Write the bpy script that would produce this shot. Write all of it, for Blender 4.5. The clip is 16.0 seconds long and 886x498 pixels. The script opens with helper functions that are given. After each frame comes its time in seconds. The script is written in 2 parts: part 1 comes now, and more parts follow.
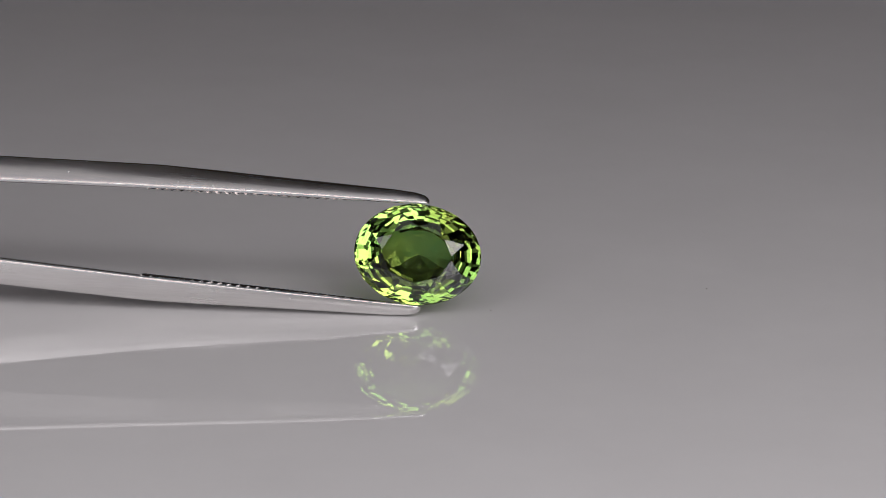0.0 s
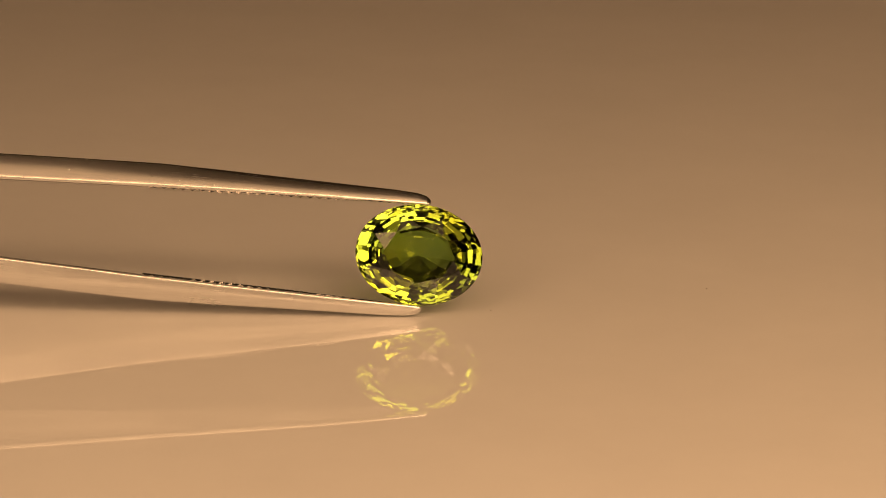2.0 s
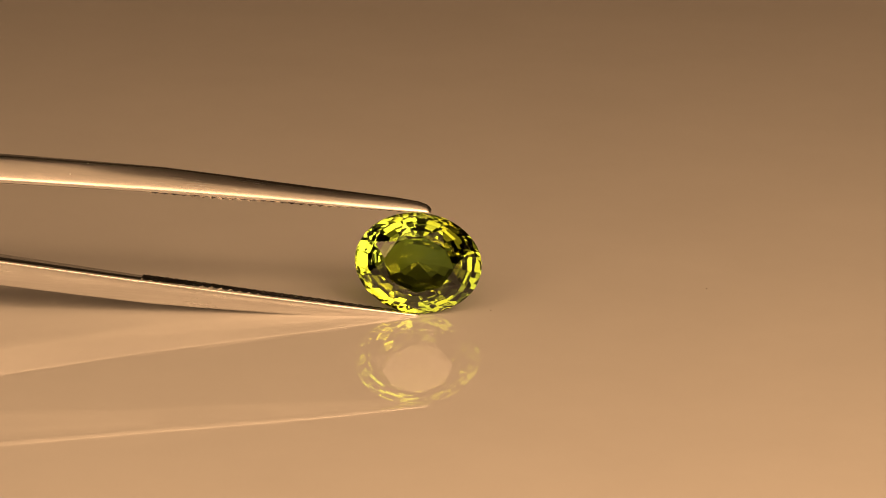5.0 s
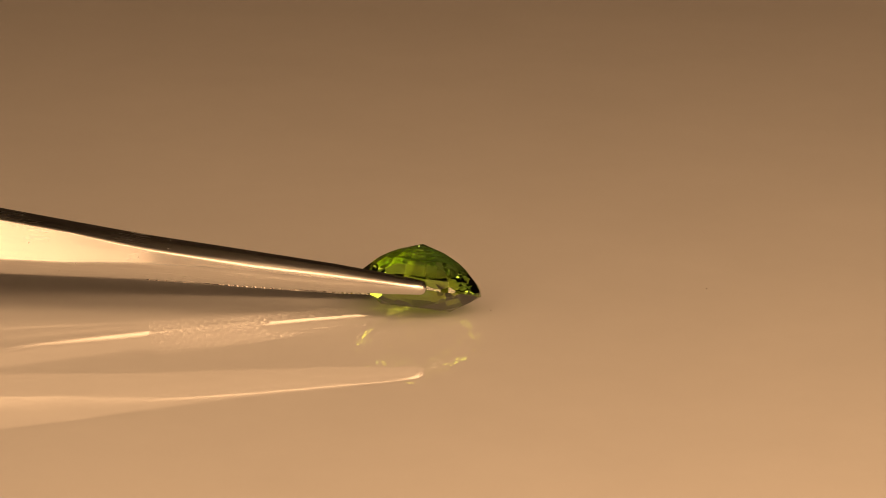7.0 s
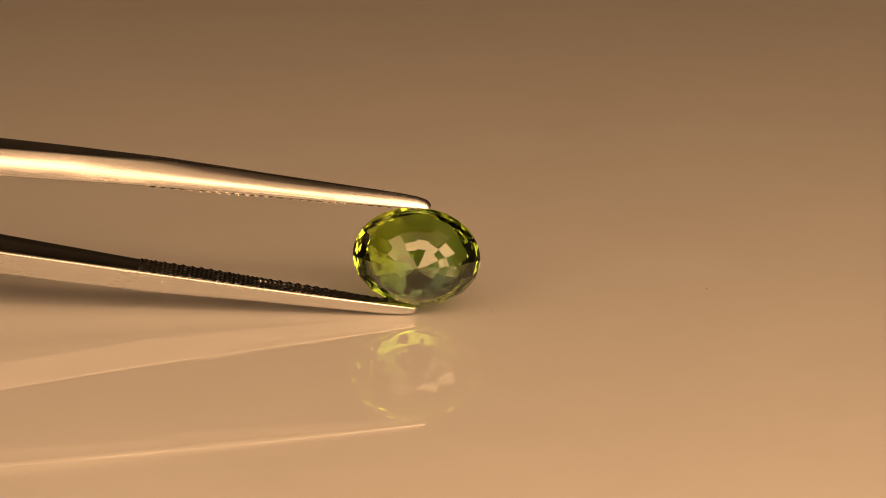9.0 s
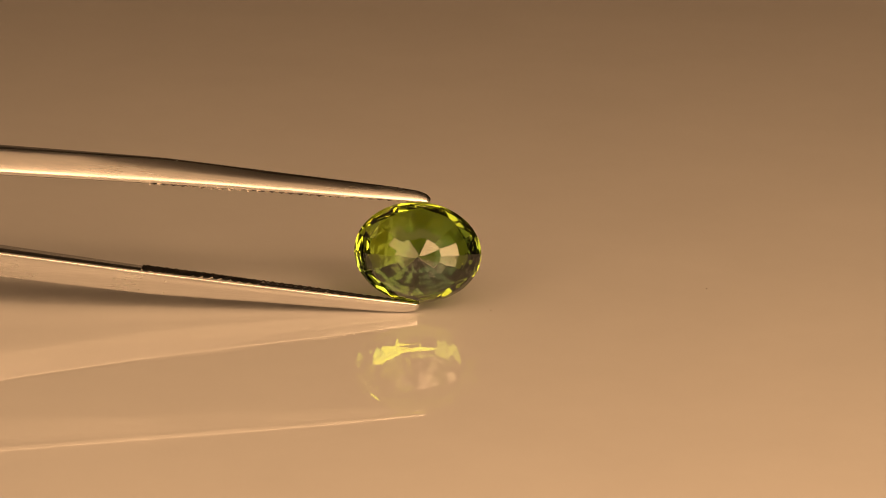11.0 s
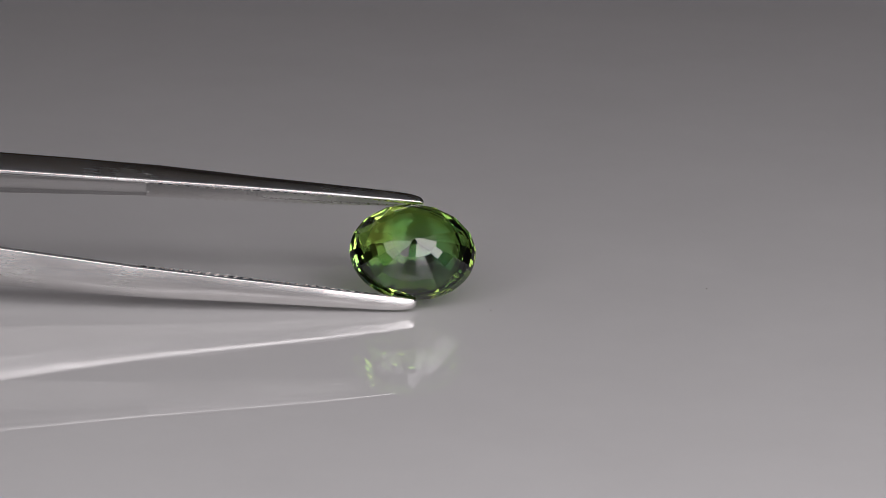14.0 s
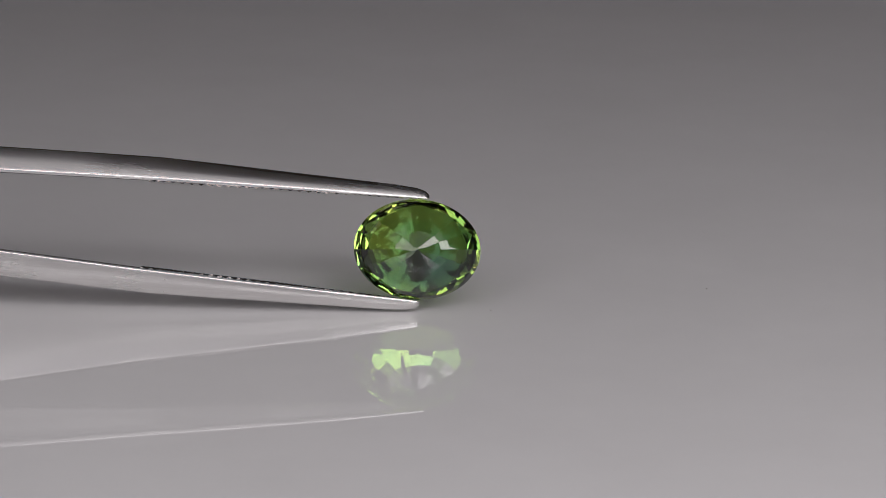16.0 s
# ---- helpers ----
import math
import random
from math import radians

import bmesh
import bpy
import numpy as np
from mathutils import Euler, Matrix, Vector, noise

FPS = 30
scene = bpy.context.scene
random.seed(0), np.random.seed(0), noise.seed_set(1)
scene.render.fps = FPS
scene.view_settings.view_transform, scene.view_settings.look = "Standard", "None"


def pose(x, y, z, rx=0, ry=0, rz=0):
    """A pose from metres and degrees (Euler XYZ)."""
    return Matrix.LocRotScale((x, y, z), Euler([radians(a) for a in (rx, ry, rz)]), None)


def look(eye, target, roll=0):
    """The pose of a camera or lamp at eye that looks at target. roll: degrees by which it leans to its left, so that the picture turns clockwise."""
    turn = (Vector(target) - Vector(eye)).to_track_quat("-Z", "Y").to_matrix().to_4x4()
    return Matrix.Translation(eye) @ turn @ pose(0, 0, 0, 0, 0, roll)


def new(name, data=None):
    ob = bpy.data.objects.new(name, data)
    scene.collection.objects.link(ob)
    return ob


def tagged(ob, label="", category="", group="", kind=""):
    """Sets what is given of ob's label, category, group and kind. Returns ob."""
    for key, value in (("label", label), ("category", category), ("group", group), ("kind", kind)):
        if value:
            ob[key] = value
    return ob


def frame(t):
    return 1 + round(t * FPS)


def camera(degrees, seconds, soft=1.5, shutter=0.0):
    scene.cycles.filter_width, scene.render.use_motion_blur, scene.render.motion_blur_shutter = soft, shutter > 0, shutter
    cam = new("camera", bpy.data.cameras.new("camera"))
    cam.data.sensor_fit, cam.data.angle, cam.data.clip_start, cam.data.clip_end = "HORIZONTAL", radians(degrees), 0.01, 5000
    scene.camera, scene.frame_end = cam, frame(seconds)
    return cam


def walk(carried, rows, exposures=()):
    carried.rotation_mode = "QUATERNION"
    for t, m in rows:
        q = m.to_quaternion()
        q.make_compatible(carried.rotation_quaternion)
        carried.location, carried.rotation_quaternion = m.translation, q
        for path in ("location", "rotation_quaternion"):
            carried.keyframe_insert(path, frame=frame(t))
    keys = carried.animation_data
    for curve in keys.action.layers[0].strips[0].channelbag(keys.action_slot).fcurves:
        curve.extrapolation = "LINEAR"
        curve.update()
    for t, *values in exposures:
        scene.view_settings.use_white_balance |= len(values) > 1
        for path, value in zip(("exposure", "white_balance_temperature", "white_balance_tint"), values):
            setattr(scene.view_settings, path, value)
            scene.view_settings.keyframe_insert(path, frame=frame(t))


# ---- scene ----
MM = 0.001

# ---- camera: stands still, 25 cm from the stone, looking down 16 degrees ----
TILT, REACH = radians(16.30), 0.250
AIM = Vector((0.0, 0.0, 4.63 * MM))
EYE = AIM + REACH * Vector((0.0, -math.cos(TILT), math.sin(TILT)))
cam = camera(14.30, 16.0, soft=0.8)
WHITE, WARM = (-0.10, 3600, 2), (0.02, 6500, 9.5)
walk(cam, [(0.0, look(EYE, AIM, 0.7)), (16.0, look(EYE, AIM, 0.7))],
     exposures=[(0.0, *WHITE), (0.40, *WHITE), (0.47, *WARM), (12.13, *WARM), (12.17, *WHITE), (16.0, *WHITE)])

# ---- light: warm light panels on both sides of the camera, leaning over it ----
world = bpy.data.worlds.new("room_air")
world.use_nodes = True
world.node_tree.nodes["Background"].inputs[0].default_value = (1.0, 0.55, 0.24, 1)
world.node_tree.nodes["Background"].inputs[1].default_value = 0.01
scene.world = world

# they lean from just over the tabletop, behind the camera, up to 17 cm above the table in front of the stone,
# with a small one added over the lens for bright facet glints, and a weaker one overhead
GLOW, TINT = 15.9, (1.0, 0.568, 0.275)
RISE, FACING = Vector((0.0, 0.795, 0.607)), Vector((0.0, 0.607, -0.795))


def softbox_panel(x0, x1, v0, v1, dim=1.0):
    """One rectangle of the sheet: x from x0 to x1, v0 to v1 up its slope from its middle."""
    lamp = bpy.data.lights.new("softbox_panel", "AREA")
    lamp.shape, lamp.size, lamp.size_y = "RECTANGLE", x1 - x0, v1 - v0
    lamp.energy, lamp.color = GLOW * dim * (x1 - x0) * (v1 - v0), TINT
    eye = Vector(((x0 + x1) / 2, -0.23, 0.096)) + RISE * (v0 + v1) / 2
    new("softbox_panel", lamp).matrix_world = look(eye, eye + FACING)


softbox_panel(-0.21, -0.05, -0.1385, 0.115, 0.6)
softbox_panel(0.04, 0.18, -0.1385, 0.115, 1.4)
softbox_panel(0.26, 0.50, -0.122, 0.115, 1.5)
# added helper over the lens: small and strong, for separate glints on the stone
softbox_panel(-0.032, 0.028, 0.06, 0.10, 1.4)
softbox_panel(-0.20, 0.20, 0.118, 0.21, 0.12)


# ---- materials ----
def material(name):
    mat = bpy.data.materials.new(name)
    mat.use_nodes = True
    tree = mat.node_tree
    return mat, tree, tree.nodes["Principled BSDF"]


def node(tree, kind, **values):
    n = tree.nodes.new(kind)
    for key, value in values.items():
        n.inputs[key.replace("_", " ")].default_value = value
    return n


def coords(tree, stretch=(1, 1, 1)):
    tex = tree.nodes.new("ShaderNodeTexCoord")
    mp = tree.nodes.new("ShaderNodeMapping")
    mp.inputs["Scale"].default_value = stretch
    tree.links.new(tex.outputs["Object"], mp.inputs["Vector"])
    return mp.outputs["Vector"]


def ramp(tree, source, stops):
    n = tree.nodes.new("ShaderNodeValToRGB")
    while len(n.color_ramp.elements) < len(stops):
        n.color_ramp.elements.new(0.5)
    for e, (at, c) in zip(n.color_ramp.elements, stops):
        e.position, e.color = at, (c, c, c, 1) if isinstance(c, float) else (*c, 1)
    tree.links.new(source, n.inputs["Fac"])
    return n.outputs["Color"]


def steel_material(name="satin_steel", rough=(0.22, 0.29)):
    """Satin steel: long grinding lines, fine scratches, a few dull patches."""
    mat, tree, bsdf = material(name)
    bsdf.inputs["Metallic"].default_value = 1.0
    long = node(tree, "ShaderNodeTexNoise", Scale=1.0, Detail=5.0, Roughness=0.6)
    tree.links.new(coords(tree, (120, 9000, 9000)), long.inputs["Vector"])
    patch = node(tree, "ShaderNodeTexNoise", Scale=260.0, Detail=3.0)
    tree.links.new(coords(tree, (0.5, 1, 1)), patch.inputs["Vector"])
    cell = node(tree, "ShaderNodeTexVoronoi", Scale=650.0)
    tree.links.new(coords(tree), cell.inputs["Vector"])
    speck = ramp(tree, cell.outputs["Distance"], [(0.030, 1.0), (0.045, 0.0)])
    lint = tree.nodes.new("ShaderNodeMix")
    lint.data_type = "RGBA"
    lint.inputs[7].default_value = (0.75, 0.73, 0.70, 1)
    bare = node(tree, "ShaderNodeMath")
    bare.operation = "SUBTRACT"
    bare.inputs[0].default_value = 1.0
    tree.links.new(speck, bare.inputs[1])
    tree.links.new(bare.outputs[0], bsdf.inputs["Metallic"])
    tree.links.new(speck, lint.inputs[0])
    tree.links.new(lint.outputs[2], bsdf.inputs["Base Color"])
    tree.links.new(ramp(tree, long.outputs["Fac"], [(0.25, (0.65, 0.64, 0.63)), (0.75, (0.75, 0.74, 0.73))]), lint.inputs[6])
    mix = node(tree, "ShaderNodeMath")
    mix.operation = "MULTIPLY"
    tree.links.new(ramp(tree, long.outputs["Fac"], [(0.2, 0.93), (0.8, 1.07)]), mix.inputs[0])
    tree.links.new(ramp(tree, patch.outputs["Fac"], [(0.3, rough[0]), (0.75, rough[1])]), mix.inputs[1])
    tree.links.new(mix.outputs[0], bsdf.inputs["Roughness"])
    bump = node(tree, "ShaderNodeBump", Strength=0.05, Distance=0.00001)
    tree.links.new(long.outputs["Fac"], bump.inputs["Height"])
    tree.links.new(bump.outputs["Normal"], bsdf.inputs["Normal"])
    return mat


def stone_material():
    """Clear green gem: tint in the body, with a blue-green zone to one side."""
    mat, tree, bsdf = material("green_gem")
    for key, value in (("Roughness", 0.0), ("IOR", 1.76), ("Transmission Weight", 1.0)):
        bsdf.inputs[key].default_value = value
    zone = node(tree, "ShaderNodeTexNoise", Scale=190.0, Detail=1.5)
    tree.links.new(coords(tree), zone.inputs["Vector"])
    green = ramp(tree, zone.outputs["Fac"], [(0.40, (0.25, 0.49, 0.065)), (0.58, (0.39, 0.51, 0.03))])
    off = tree.nodes.new("ShaderNodeVectorMath")
    off.operation = "DISTANCE"
    off.inputs[1].default_value = (1.1 * MM, 2.7 * MM, 1.0 * MM)
    tree.links.new(coords(tree), off.inputs[0])
    scale = node(tree, "ShaderNodeMath")
    scale.operation = "MULTIPLY"
    scale.inputs[1].default_value = 370.0
    tree.links.new(off.outputs["Value"], scale.inputs[0])
    blend = tree.nodes.new("ShaderNodeMix")
    blend.data_type = "RGBA"
    blend.inputs[7].default_value = (0.15, 0.43, 0.44, 1)
    tree.links.new(ramp(tree, scale.outputs[0], [(0.15, 0.85), (0.95, 0.0)]), blend.inputs[0])
    tree.links.new(green, blend.inputs[6])
    tree.links.new(blend.outputs[2], bsdf.inputs["Base Color"])
    return mat


def acrylic_material():
    """Grey-white polished acrylic with faint haze marks."""
    mat, tree, bsdf = material("polished_acrylic")
    soil = node(tree, "ShaderNodeTexNoise", Scale=60.0, Detail=6.0, Roughness=0.65)
    tree.links.new(coords(tree), soil.inputs["Vector"])
    tree.links.new(ramp(tree, soil.outputs["Fac"], [(0.3, (0.795, 0.79, 0.79)), (0.7, (0.835, 0.83, 0.83))]), bsdf.inputs["Base Color"])
    tree.links.new(ramp(tree, soil.outputs["Fac"], [(0.35, 0.006), (0.7, 0.016)]), bsdf.inputs["Roughness"])
    bsdf.inputs["IOR"].default_value = 1.88
    return mat


def plain_material(name, colour, rough):
    mat, tree, bsdf = material(name)
    grain = node(tree, "ShaderNodeTexNoise", Scale=35.0, Detail=6.0)
    tree.links.new(coords(tree), grain.inputs["Vector"])
    tree.links.new(ramp(tree, grain.outputs["Fac"], [(0.3, tuple(c * 0.9 for c in colour)), (0.7, tuple(c * 1.1 for c in colour))]), bsdf.inputs["Base Color"])
    bsdf.inputs["Roughness"].default_value = rough
    return mat


STEEL, GROUND_STEEL = steel_material(), steel_material("ground_steel", (0.13, 0.18))
KNURLED_STEEL = steel_material("knurled_steel", (0.14, 0.19))
STONE, ACRYLIC = stone_material(), acrylic_material()
DARK_WALL = plain_material("dark_grey_wall", (0.12, 0.115, 0.11), 0.9)
BOUNCE_GREY = plain_material("bounce_grey", (0.46, 0.45, 0.44), 0.9)
DUST = plain_material("brown_dust", (0.22, 0.20, 0.18), 0.9)
PALE_DUST = plain_material("pale_dust", (0.75, 0.73, 0.70), 0.9)


def part(name, bm, mat, parent=None, label=""):
    me = bpy.data.meshes.new(name)
    bm.to_mesh(me)
    bm.free()
    me.materials.append(mat)
    ob = new(name, me)
    ob.parent = parent
    if label:
        tagged(ob, label)
    return ob


def box(x0, y0, z0, x1, y1, z1, bevel=0.0):
    bm = bmesh.new()
    bmesh.ops.create_cube(bm, size=1.0, matrix=Matrix.Translation(((x0 + x1) / 2, (y0 + y1) / 2, (z0 + z1) / 2)) @ Matrix.Diagonal((x1 - x0, y1 - y0, z1 - z0, 1)))
    if bevel:
        bmesh.ops.bevel(bm, geom=bm.edges[:], offset=bevel, segments=2, affect="EDGES")
    return bm


# ---- the setting: a glossy tabletop closed in by unseen walls, dark beyond it and pale behind and above the camera ----
def build_setting():
    tagged(part("tabletop", box(-0.8, -0.8, -0.012, 0.8, 0.8, 0.0), ACRYLIC),
           "glossy pale grey acrylic tabletop reflecting the stone and tweezers", "tabletop", kind="structure")
    for name, b in (("wall_north", (-0.86, 0.80, -0.012, 0.86, 0.86, 1.0)), ("wall_south", (-0.86, -0.86, -0.012, 0.86, -0.80, 1.0)),
                    ("wall_east", (0.80, -0.80, -0.012, 0.86, 0.80, 1.0)), ("wall_west", (-0.86, -0.80, -0.012, -0.80, 0.80, 1.0))):
        # south wall and ceiling: unseen, kept pale to brighten dark facets and steel flanks
        pale = name == "wall_south"
        tagged(part(name, box(*b), BOUNCE_GREY if pale else DARK_WALL), f"plain {'pale' if pale else 'dark'} grey wall, unseen, added around the tabletop", "wall", kind="structure")
    tagged(part("ceiling", box(-0.86, -0.86, 1.0, 0.86, 0.86, 1.05), BOUNCE_GREY), "unseen pale grey ceiling added to bounce light onto the stone and steel", "ceiling", kind="structure")


# ---- tweezers: local x runs to the tips, z across the gap, y across the arm's width ----
LENGTH = 112.0


def along(s, *table):
    """Straight steps between (distance from the tip, value)."""
    return float(np.interp(s, [a for a, _ in table], [b for _, b in table]))


def gap(s):
    return along(s, (0, 3.62), (3, 3.53), (8, 3.40), (20, 3.07), (30, 2.68), (70, 1.30), (104, 0.03), (120, 0.0))


def width(s):
    return along(s, (0.3, 0.50), (2.6, 0.70), (6.6, 0.98), (14.6, 1.33), (20, 1.55), (25, 1.90), (31, 2.33), (45, 3.4), (60, 4.3), (85, 4.4), (112, 3.4))


def thick(s):
    return along(s, (0.0, 0.42), (0.4, 0.60), (1.0, 0.76), (2.6, 0.92), (6.6, 1.12), (10.6, 1.32), (14.6, 1.54), (19, 1.74), (30, 1.85), (60, 1.75), (112, 1.6))


def end_round(s):
    return math.sqrt(max(0.0, 1 - (1 - min(s, 0.4) / 0.4) ** 2)) * 0.94 + 0.06


def round_half(b, t):
    """A rounded half section: the normal turns evenly from 19 to 90 degrees, weighted so that it spans b by t."""
    tilt = [radians(19 + 71 * (k + 0.5) / 13) for k in range(13)]
    low, high = -12.0, 12.0
    for _ in range(40):
        c = (low + high) / 2
        w = [math.exp(-c * a) for a in tilt]
        ratio = sum(v * math.sin(a) for v, a in zip(w, tilt)) / sum(v * math.cos(a) for v, a in zip(w, tilt))
        low, high = (c, high) if ratio > b / t else (low, c)
    size = t / sum(v * math.cos(a) for v, a in zip(w, tilt))
    return [(size * v, a) for v, a in zip(w, tilt)]


def ridged_half(b, t):
    """A gently curved flank, a tight ridge and a flat back."""
    tilt = [radians(19 + 17 * (k + 0.5) / 9) for k in range(9)] + [radians(a) for a in (52, 66, 80)]
    w = [1.0] * 9 + [0.35, 0.35, 0.35]
    size = t / sum(v * math.cos(a) for v, a in zip(w, tilt))
    span = size * sum(v * math.sin(a) for v, a in zip(w, tilt))
    return [(size * v, a) for v, a in zip(w, tilt)] + [(max(0.05, b - span), radians(90))]


def section(s):
    """Outline of an arm at s, from one inner edge up its flank and over the back: (y, height)."""
    b, t = width(s) * end_round(s), thick(s) * (0.35 + 0.65 * end_round(s))
    ridge, e = along(s, (12, 0.0), (25, 1.0)), min(1.0, b / 1.3)
    up = 0.28 * e

    def outline(steps):
        y, h, pts = b - 0.12 * e, 0.0, [(b - 0.12 * e, 0.0)]
        for v, a in [(0.08 * e, radians(-55)), (0.11 * e, radians(-30)), (0.08 * e, radians(-5)), (0.06 * e, radians(12))] + steps:
            y, h = y - v * math.sin(a), h + v * math.cos(a)
            pts.append((max(y, 0.0), h))
        return pts

    half = [((1 - ridge) * p[0] + ridge * q[0], (1 - ridge) * p[1] + ridge * q[1])
            for p, q in zip(outline(round_half(b, t - up)), outline(ridged_half(b, t - up)))]
    left = [(-y, h) for y, h in half[:-1]]
    return left + [(0.0, t)] + [(-y, h) for y, h in reversed(left)]


def arm_mesh(sign):
    bm = bmesh.new()
    stations = [0.0, 0.04, 0.1, 0.2, 0.35, 0.55] + list(np.arange(1.0, 32.0, 0.5)) + list(np.arange(33.0, LENGTH + 0.1, 2.0))
    rings = []
    for s in stations:
        g = gap(s)
        rings.append([bm.verts.new((-s * MM, y * MM, sign * (g + h) * MM)) for y, h in section(s)])
    n = len(rings[0])
    for r0, r1 in zip(rings, rings[1:]):
        for i in range(n):
            bm.faces.new((r0[i], r0[(i + 1) % n], r1[(i + 1) % n], r1[i]))
    bm.faces.new(rings[0])
    bm.faces.new(rings[-1])
    bmesh.ops.recalc_face_normals(bm, faces=bm.faces[:])
    for f in bm.faces:
        f.smooth = True
        f.material_index = int(f.normal.z * sign < -0.95)  # the ground inner face
    for e in bm.edges:
        if len(e.link_faces) == 2 and e.calc_face_angle(0) > 1.1:
            e.smooth = False
    return bm


def knurl(s, y, b):
    """Height of the gripping face over the arm's inner face."""
    pitch, tall = 0.66, 0.17
    p, q = (s + y) / pitch, (s - y) / pitch
    h = tall * min(1 - abs(2 * (p % 1.0) - 1), 1 - abs(2 * (q % 1.0) - 1), 0.82) * min(1.0, 0.30 + s / 14)
    room = 0.40 * b * min(1.0, math.sqrt(max(0.0, (11.6 - s) / 0.8)))
    if abs(y) < room + 0.07 and room > 0:
        h = 0.02
    if abs(y) < room:
        h = -0.10 * math.sqrt(1 - (y / room) ** 2) * min(1.0, s / 1.5)
    return h


def grip_mesh(sign):
    """Diamond knurling on the inner face, with a smooth groove down the middle towards the tip."""
    bm = bmesh.new()
    step, half = 0.66 / 10, 25
    spots = []
    for k in range(8, int(19.9 / step) + 1):
        s = k * step
        b = width(s) * 0.985
        line = []
        for c in range(-half, half + 1):
            y = max(-b, min(b, c * step))
            line.append((s, y, bm.verts.new((-s * MM, y * MM, sign * (gap(s) + 0.02 - knurl(s, y, b)) * MM)), abs(c * step) <= b + step))
        spots.append(line)
    for r0, r1 in zip(spots, spots[1:]):
        for i in range(2 * half):
            a, b_, c, d = r0[i], r0[i + 1], r1[i + 1], r1[i]
            if not (a[3] and b_[3] and c[3] and d[3]):
                continue
            mid = knurl((a[0] + c[0]) / 2, (a[1] + b_[1]) / 2, width(a[0]) * 0.985)
            high = [sign * gap(v[0]) - v[2].co.z / MM for v in (a, b_, c, d)]
            one = abs(sign * (high[0] + high[2]) / 2 - mid) <= abs(sign * (high[1] + high[3]) / 2 - mid)
            tris = ((a, b_, c), (a, c, d)) if one else ((a, b_, d), (b_, c, d))
            for tri in tris:
                vs = [v[2] for v in tri]
                bm.faces.new(vs if sign > 0 else vs[::-1])
    bmesh.ops.dissolve_degenerate(bm, dist=1e-7, edges=bm.edges[:])
    return bm


def build_tweezers():
    tw = tagged(new("tweezers"), "satin stainless steel gem tweezers with knurled inner grips holding the stone", "tweezers")
    for sign in (1, -1):
        arm = part("arm", arm_mesh(sign), STEEL, tw)
        arm.data.materials.append(GROUND_STEEL)
        part("knurled_grip", grip_mesh(sign), KNURLED_STEEL, arm, "diamond-knurled steel gripping face with central groove")
    return tw


# ---- the stone: an oval mixed cut, made by cutting facets off a block ----
def stone_mesh():
    bm = bmesh.new()
    bmesh.ops.create_cube(bm, size=3.0)

    def cut(normal, point):
        geom = bm.verts[:] + bm.edges[:] + bm.faces[:]
        got = bmesh.ops.bisect_plane(bm, geom=geom, dist=1e-6, plane_co=point, plane_no=normal, clear_outer=True)
        edges = [e for e in got["geom_cut"] if isinstance(e, bmesh.types.BMEdge)]
        if len(edges) > 2:
            bmesh.ops.contextual_create(bm, geom=edges)

    def facet(angle, r, d, k, up):
        """A facet at that angle through radius r at depth d, going in by k of radius per unit of depth."""
        a = radians(angle)
        cut(Vector((math.cos(a), math.sin(a), up * k)).normalized(), Vector((r * math.cos(a), r * math.sin(a), d)))

    rnd = random.Random(5)
    wob = lambda w: rnd.uniform(-w, w)
    for i in range(48):
        facet(i * 7.5, 1.0, 0, 0.0, 1)
    cut(Vector((0, 0, 1)), Vector((0, 0, 0.35)))
    for i in range(16):
        facet(i * 22.5 + 11.25 + wob(1), 1.0, 0.030, 0.95 + wob(0.03), 1)
    for i in range(8):
        facet(i * 45 + wob(1), 0.985, 0.040, 1.40 + wob(0.03), 1)
        facet(i * 45 + 22.5 + wob(1), 0.60, 0.31, 2.1 + wob(0.1), 1)
    # pavilion: sixteen columns of facets in eight rows, a dome that flattens towards the culet
    for row, (u, r, k) in enumerate(((0.05, 0.984, 0.37), (0.13, 0.950, 0.52), (0.22, 0.895, 0.70), (0.32, 0.800, 0.88),
                                     (0.43, 0.700, 1.08), (0.53, 0.575, 1.43), (0.62, 0.430, 1.90), (0.70, 0.250, 2.70))):
        for i in range(16):
            facet(i * 22.5 + 6.5 + wob(0.7), r + wob(0.0015), -u, k + (0.015 + 0.03 * u) * (1 if (i + row) % 2 else -1) + wob(0.045 + 0.11 * u), -1)
    # circle to oval; the crown faces -y
    for v in bm.verts:
        x, z, d = v.co
        v.co = Vector((x * 4.50, -d * 4.0, z * 3.56)) * MM
    bmesh.ops.recalc_face_normals(bm, faces=bm.faces[:])
    return bm


def build_stone():
    """The stone's skin in parts that meet edge to edge."""
    whole = stone_mesh()
    gem = tagged(new("gemstone"), "oval faceted transparent green gemstone held between tweezer tips", "gemstone")

    def piece(name, chosen, parent, label):
        bm = whole.copy()
        bm.faces.ensure_lookup_table()
        bmesh.ops.delete(bm, geom=[f for f in bm.faces if not chosen(f.normal)], context="FACES")
        return part(name, bm, STONE, parent, label)

    crown = piece("crown", lambda n: -0.999 < n.y < -0.05, gem, "sloping green crown facets round the table")
    piece("table", lambda n: n.y <= -0.999, crown, "flat polished oval table facet")
    piece("girdle", lambda n: abs(n.y) <= 0.05, gem, "narrow girdle edge of the stone")
    piece("pavilion", lambda n: n.y > 0.05, gem, "domed green pavilion in rows of facets")
    whole.free()
    return gem


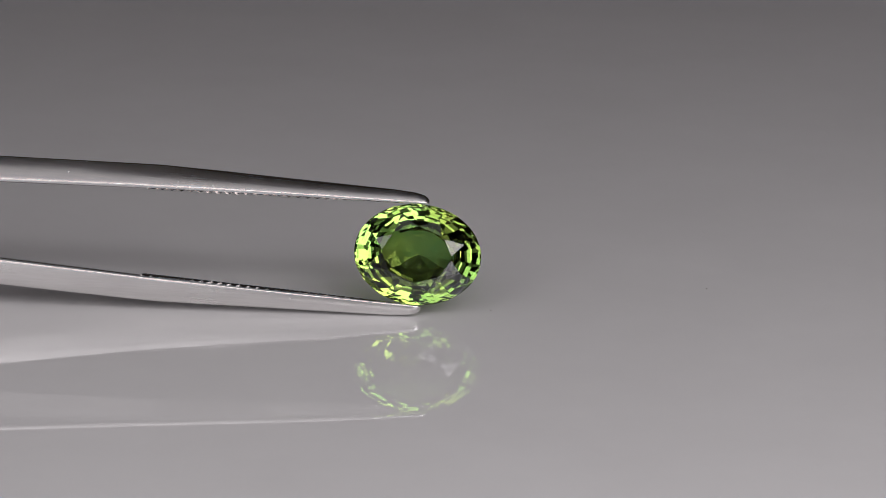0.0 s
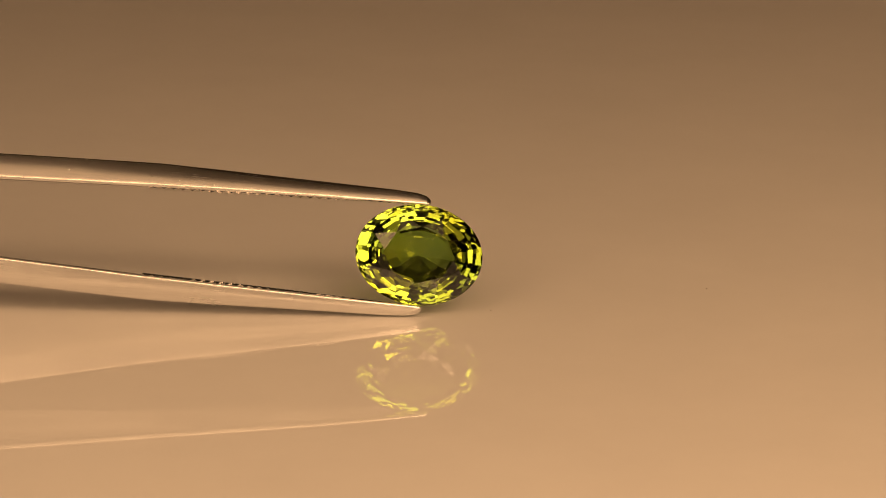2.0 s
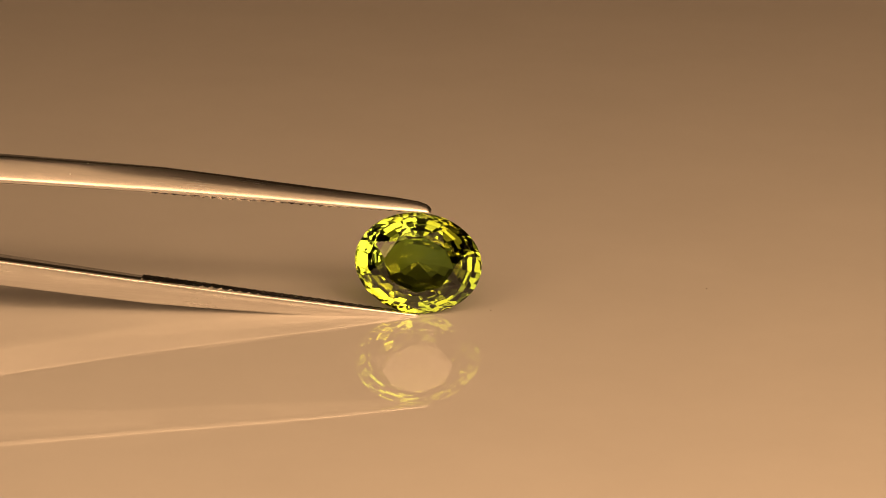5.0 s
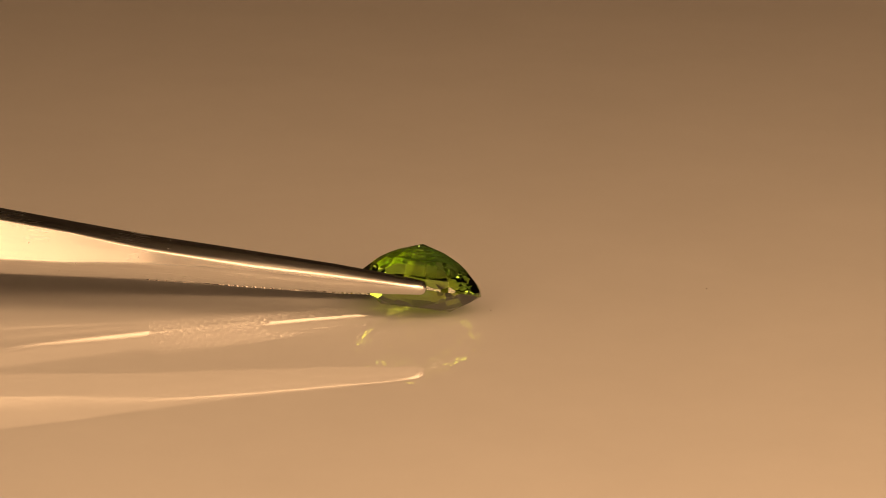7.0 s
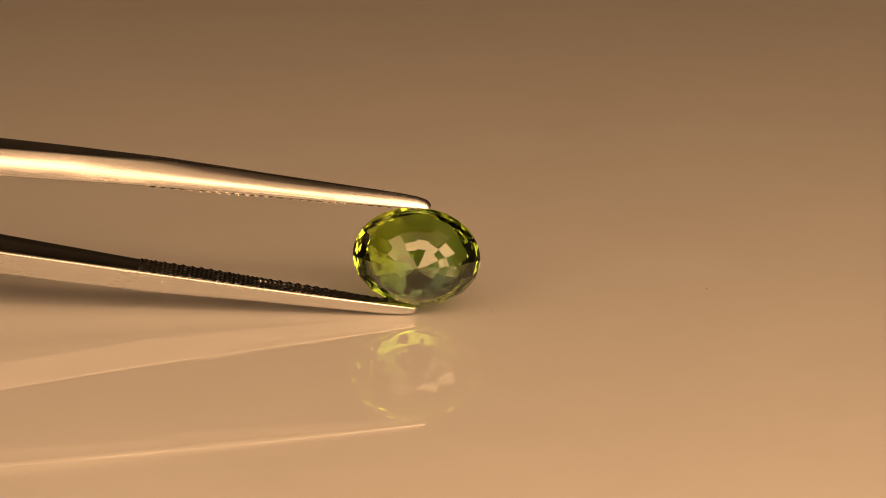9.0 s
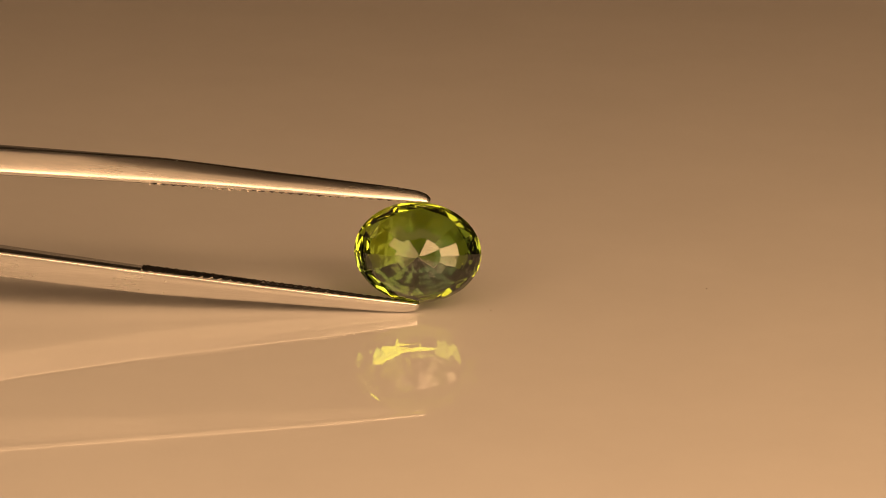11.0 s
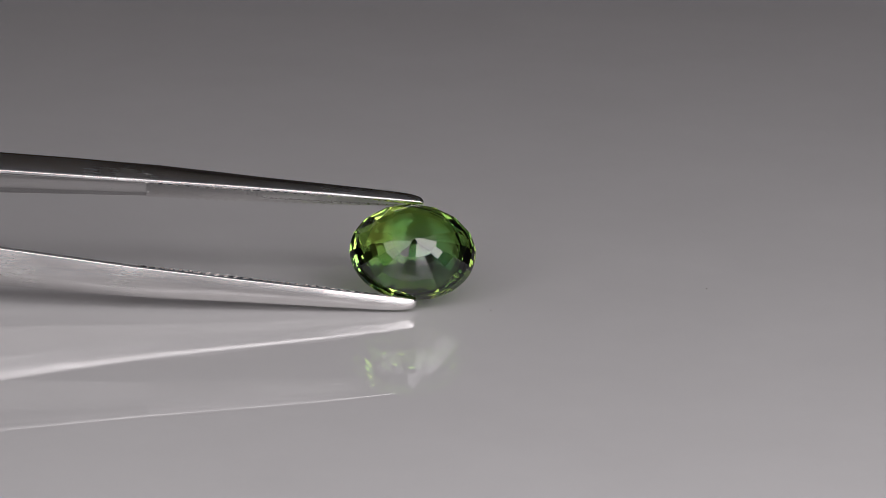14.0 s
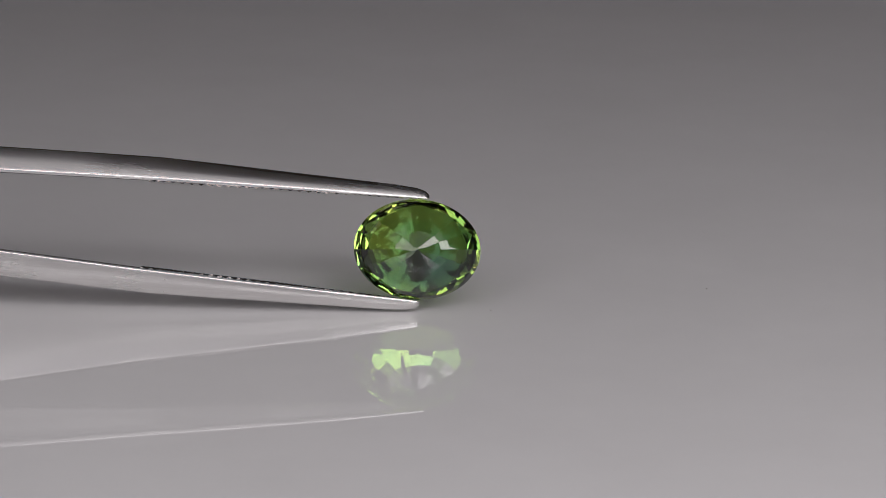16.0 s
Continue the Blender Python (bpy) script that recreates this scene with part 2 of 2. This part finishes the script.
# ---- dust on the tabletop ----
def dust_mesh(seed, r):
    bm = bmesh.new()
    bmesh.ops.create_icosphere(bm, subdivisions=1, radius=r)
    rnd = random.Random(seed)
    for v in bm.verts:
        v.co *= rnd.uniform(0.6, 1.2)
        v.co.z = v.co.z * 0.5 + r * 0.4
    return bm


def build_dust():
    for k, (x, y, r, mat) in enumerate(((19.22, 6.25, 0.075, DUST), (21.76, -5.52, 0.05, PALE_DUST), (3.44, 0.35, 0.06, DUST), (23.87, -22.5, 0.045, PALE_DUST))):
        ob = part("dust_speck", dust_mesh(k, r * MM), mat)
        ob.location = (x * MM, y * MM, 0)
        tagged(ob, "pale dust speck on the glossy tabletop" if mat is PALE_DUST else "dark dust speck on the glossy tabletop", "dust", "dust specks")


# ---- movement: seconds, tip centre x y z in millimetres, yaw, pitch, roll in degrees ----
POSES = (
    (0.0, -1.24, -0.32, 4.26, -3.47, 3.21, -16.2),
    (0.2, -1.2, -0.37, 4.26, -1.99, 3.86, -21.1),
    (0.3, -1.18, -0.39, 4.26, -1.25, 4.18, -21.1),
    (0.4, -1.16, -0.42, 4.26, -0.51, 4.51, -18.1),
    (0.5, -1.14, -0.44, 4.26, 0.22, 4.83, -16.0),
    (0.6, -1.12, -0.73, 4.26, 0.19, 5.02, -11.9),
    (0.7, -1.11, -1.02, 4.26, 0.15, 5.21, -9.8),
    (0.8, -1.09, -1.31, 4.26, 0.11, 5.41, -6.7),
    (0.9, -1.08, -1.61, 4.26, 0.08, 5.6, -4.6),
    (1.0, -1.06, -1.9, 4.26, 0.04, 5.79, 0.5),
    (1.1, -1.07, -1.73, 4.27, 0.08, 5.62, 4.3),
    (1.2, -1.08, -1.56, 4.27, 0.13, 5.45, 7.1),
    (1.3, -1.09, -1.4, 4.27, 0.17, 5.28, 4.9),
    (1.4, -1.1, -1.23, 4.27, 0.21, 5.11, -3.4),
    (1.5, -1.12, -1.07, 4.28, 0.25, 4.94, -9.6),
    (1.6, -1.12, -0.93, 4.27, 0.26, 4.88, -10.4),
    (1.8, -1.14, -0.66, 4.25, 0.28, 4.74, -13.2),
    (2.0, -1.15, -0.39, 4.24, 0.3, 4.6, -16.9),
    (2.2, -1.13, -0.66, 4.25, 0.24, 4.8, -17.2),
    (2.4, -1.11, -0.93, 4.27, 0.18, 4.99, -12.5),
    (2.5, -1.1, -1.07, 4.28, 0.14, 5.09, -9.6),
    (2.6, -1.11, -1.29, 4.24, 0.24, 5.33, -6.5),
    (2.7, -1.13, -1.51, 4.21, 0.34, 5.58, -2.3),
    (2.8, -1.14, -1.73, 4.17, 0.44, 5.83, 2.8),
    (2.9, -1.15, -1.95, 4.14, 0.54, 6.07, 6.0),
    (3.0, -1.16, -2.18, 4.11, 0.64, 6.32, 9.1),
    (3.2, -1.17, -1.75, 4.18, 0.47, 5.73, 5.8),
    (3.4, -1.18, -1.33, 4.25, 0.3, 5.13, -4.5),
    (3.5, -1.19, -1.12, 4.29, 0.22, 4.84, -8.7),
    (3.6, -1.2, -0.96, 4.28, 0.23, 4.81, -10.6),
    (3.8, -1.22, -0.65, 4.27, 0.26, 4.75, -13.3),
    (4.0, -1.23, -0.33, 4.25, 0.28, 4.69, -17.0),
    (4.2, -1.25, 0.1, 4.13, 0.39, 4.66, -23.2),
    (4.5, -1.23, 0.06, 3.91, 0.4, 5.03, -26.3),
    (5.0, -1.19, -0.02, 3.54, 0.42, 5.66, -11.5),
    (5.5, -1.16, -0.09, 3.17, 0.44, 6.28, 12.3),
    (6.0, -1.12, -0.16, 2.8, 0.46, 6.91, 40.1),
    (6.3, -1.1, -0.21, 2.58, 0.47, 7.28, 53.0),
    (6.4, -1.13, -0.38, 2.33, 0.16, 7.17, 58.4),
    (6.5, -1.16, -0.56, 2.07, -0.15, 7.06, 62.8),
    (6.6, -1.16, -0.64, 2.05, -0.25, 6.8, 65.8),
    (6.8, -1.17, -0.82, 2.0, -0.46, 6.28, 68.9),
    (6.9, -1.17, -0.9, 1.97, -0.57, 6.02, 69.9),
    (7.0, -1.18, -0.99, 1.95, -0.67, 5.76, 71.9),
    (7.2, -1.24, -0.39, 1.86, 0.16, 5.84, 78.5),
    (7.4, -1.3, 0.2, 1.77, 0.99, 5.93, 87.0),
    (7.5, -1.33, 0.5, 1.72, 1.4, 5.97, 90.6),
    (7.6, -1.28, 0.62, 1.97, 1.06, 5.88, 97.1),
    (7.8, -1.16, 0.86, 2.47, 0.38, 5.69, 108.7),
    (8.0, -1.05, 1.09, 2.97, -0.3, 5.49, 126.3),
    (8.2, -1.0, 0.44, 3.81, -0.09, 6.04, 151.6),
    (8.4, -0.94, -0.21, 4.14, 0.11, 6.58, 162.9),
    (8.5, -0.92, -0.53, 4.28, 0.22, 6.85, 166.6),
    (8.6, -0.99, -0.63, 4.28, 0.31, 6.83, 170.9),
    (8.7, -1.07, -0.73, 4.28, 0.4, 6.82, 176.3),
    (8.8, -1.15, -0.83, 4.29, 0.49, 6.81, 182.6),
    (8.9, -1.23, -0.94, 4.29, 0.58, 6.8, 183.9),
    (9.0, -1.31, -1.04, 4.29, 0.67, 6.78, 179.3),
    (9.1, -1.3, -0.97, 4.29, 0.65, 6.71, 174.3),
    (9.2, -1.3, -0.9, 4.29, 0.63, 6.64, 168.3),
    (9.5, -1.29, -0.71, 4.28, 0.59, 6.43, 158.3),
    (9.8, -1.28, -0.51, 4.27, 0.54, 6.22, 152.4),
    (10.2, -1.27, -0.25, 4.26, 0.47, 5.93, 158.4),
    (10.7, -1.25, 0.08, 4.25, 0.39, 5.58, 170.5),
    (11.0, -1.24, 0.28, 4.24, 0.34, 5.36, 169.5),
    (11.3, -1.23, 0.48, 4.24, 0.29, 5.15, 164.5),
    (11.5, -1.22, 0.61, 4.23, 0.26, 5.01, 159.6),
    (11.6, -1.23, 0.68, 4.22, 0.26, 4.93, 155.3),
    (11.7, -1.23, 0.75, 4.2, 0.25, 4.86, 153.1),
    (11.8, -1.24, 0.82, 4.19, 0.25, 4.79, 149.9),
    (11.9, -1.24, 0.9, 4.17, 0.25, 4.71, 149.6),
    (12.0, -1.25, 0.97, 4.16, 0.24, 4.64, 155.4),
    (12.1, -1.22, 0.67, 4.2, 0.24, 4.86, 161.7),
    (12.2, -1.2, 0.36, 4.24, 0.24, 5.09, 166.1),
    (12.3, -1.18, 0.06, 4.28, 0.23, 5.31, 169.4),
    (12.4, -1.15, -0.25, 4.32, 0.23, 5.53, 171.8),
    (12.5, -1.13, -0.55, 4.36, 0.23, 5.76, 174.1),
    (12.6, -1.13, -0.74, 4.34, 0.3, 5.88, 179.2),
    (12.7, -1.12, -0.93, 4.32, 0.37, 6.01, 184.3),
    (12.8, -1.12, -1.12, 4.3, 0.45, 6.13, 188.3),
    (12.9, -1.12, -1.3, 4.28, 0.52, 6.26, 189.4),
    (13.0, -1.12, -1.49, 4.26, 0.59, 6.38, 187.5),
    (13.1, -1.14, -1.1, 4.27, 0.53, 6.12, 183.3),
    (13.2, -1.17, -0.7, 4.28, 0.48, 5.86, 176.0),
    (13.3, -1.19, -0.31, 4.3, 0.42, 5.6, 171.8),
    (13.4, -1.22, 0.08, 4.31, 0.36, 5.34, 167.6),
    (13.5, -1.24, 0.48, 4.32, 0.31, 5.09, 164.4),
    (13.6, -1.31, 0.74, 4.22, 0.42, 4.94, 161.3),
    (13.8, -1.46, 1.26, 4.01, 0.65, 4.65, 153.2),
    (13.9, -1.54, 1.52, 3.91, 0.76, 4.5, 149.2),
    (14.0, -1.61, 1.79, 3.8, 0.87, 4.36, 146.2),
    (14.1, -1.54, 1.54, 3.91, 0.76, 4.51, 144.2),
    (14.2, -1.48, 1.29, 4.02, 0.65, 4.66, 147.2),
    (14.3, -1.41, 1.04, 4.12, 0.54, 4.8, 155.2),
    (14.4, -1.34, 0.79, 4.23, 0.42, 4.95, 161.3),
    (14.5, -1.27, 0.54, 4.34, 0.31, 5.1, 164.3),
    (14.6, -1.23, 0.26, 4.33, 0.29, 5.37, 166.4),
    (14.7, -1.2, -0.02, 4.33, 0.27, 5.63, 168.4),
    (14.8, -1.17, -0.3, 4.33, 0.25, 5.9, 173.5),
    (14.9, -1.13, -0.58, 4.33, 0.22, 6.16, 178.5),
    (15.0, -1.1, -0.86, 4.32, 0.2, 6.43, 182.6),
    (15.1, -1.12, -0.8, 4.33, 0.21, 6.29, 185.6),
    (15.2, -1.14, -0.74, 4.33, 0.21, 6.16, 187.7),
    (15.3, -1.16, -0.67, 4.33, 0.22, 6.03, 185.7),
    (15.4, -1.18, -0.61, 4.33, 0.23, 5.89, 181.7),
    (15.5, -1.2, -0.55, 4.33, 0.23, 5.76, 177.7),
    (15.6, -1.22, -0.29, 4.32, 0.26, 5.58, 173.7),
    (15.7, -1.24, -0.03, 4.32, 0.28, 5.41, 170.6),
    (15.8, -1.25, 0.23, 4.31, 0.31, 5.23, 167.6),
    (15.9, -1.27, 0.49, 4.31, 0.33, 5.06, 165.5),
    (16.0, -1.29, 0.75, 4.31, 0.35, 4.88, 163.5),
)


def tweezer_pose(x, y, z, yaw, pitch, roll):
    turn = Matrix.Rotation(radians(yaw), 4, "Z") @ Matrix.Rotation(radians(pitch), 4, "Y") @ Matrix.Rotation(radians(roll), 4, "X")
    return Matrix.Translation((x * MM, y * MM, z * MM)) @ turn


def motions():
    rows = [(t, tweezer_pose(*p)) for t, *p in POSES]
    walk(tweezers, rows)
    seat = pose(-0.55 * MM, 0, 0.0, 0, 1.5, 0)
    walk(gemstone, [(t, m @ seat) for t, m in rows])


build_setting()
tweezers = build_tweezers()
gemstone = build_stone()
build_dust()
motions()
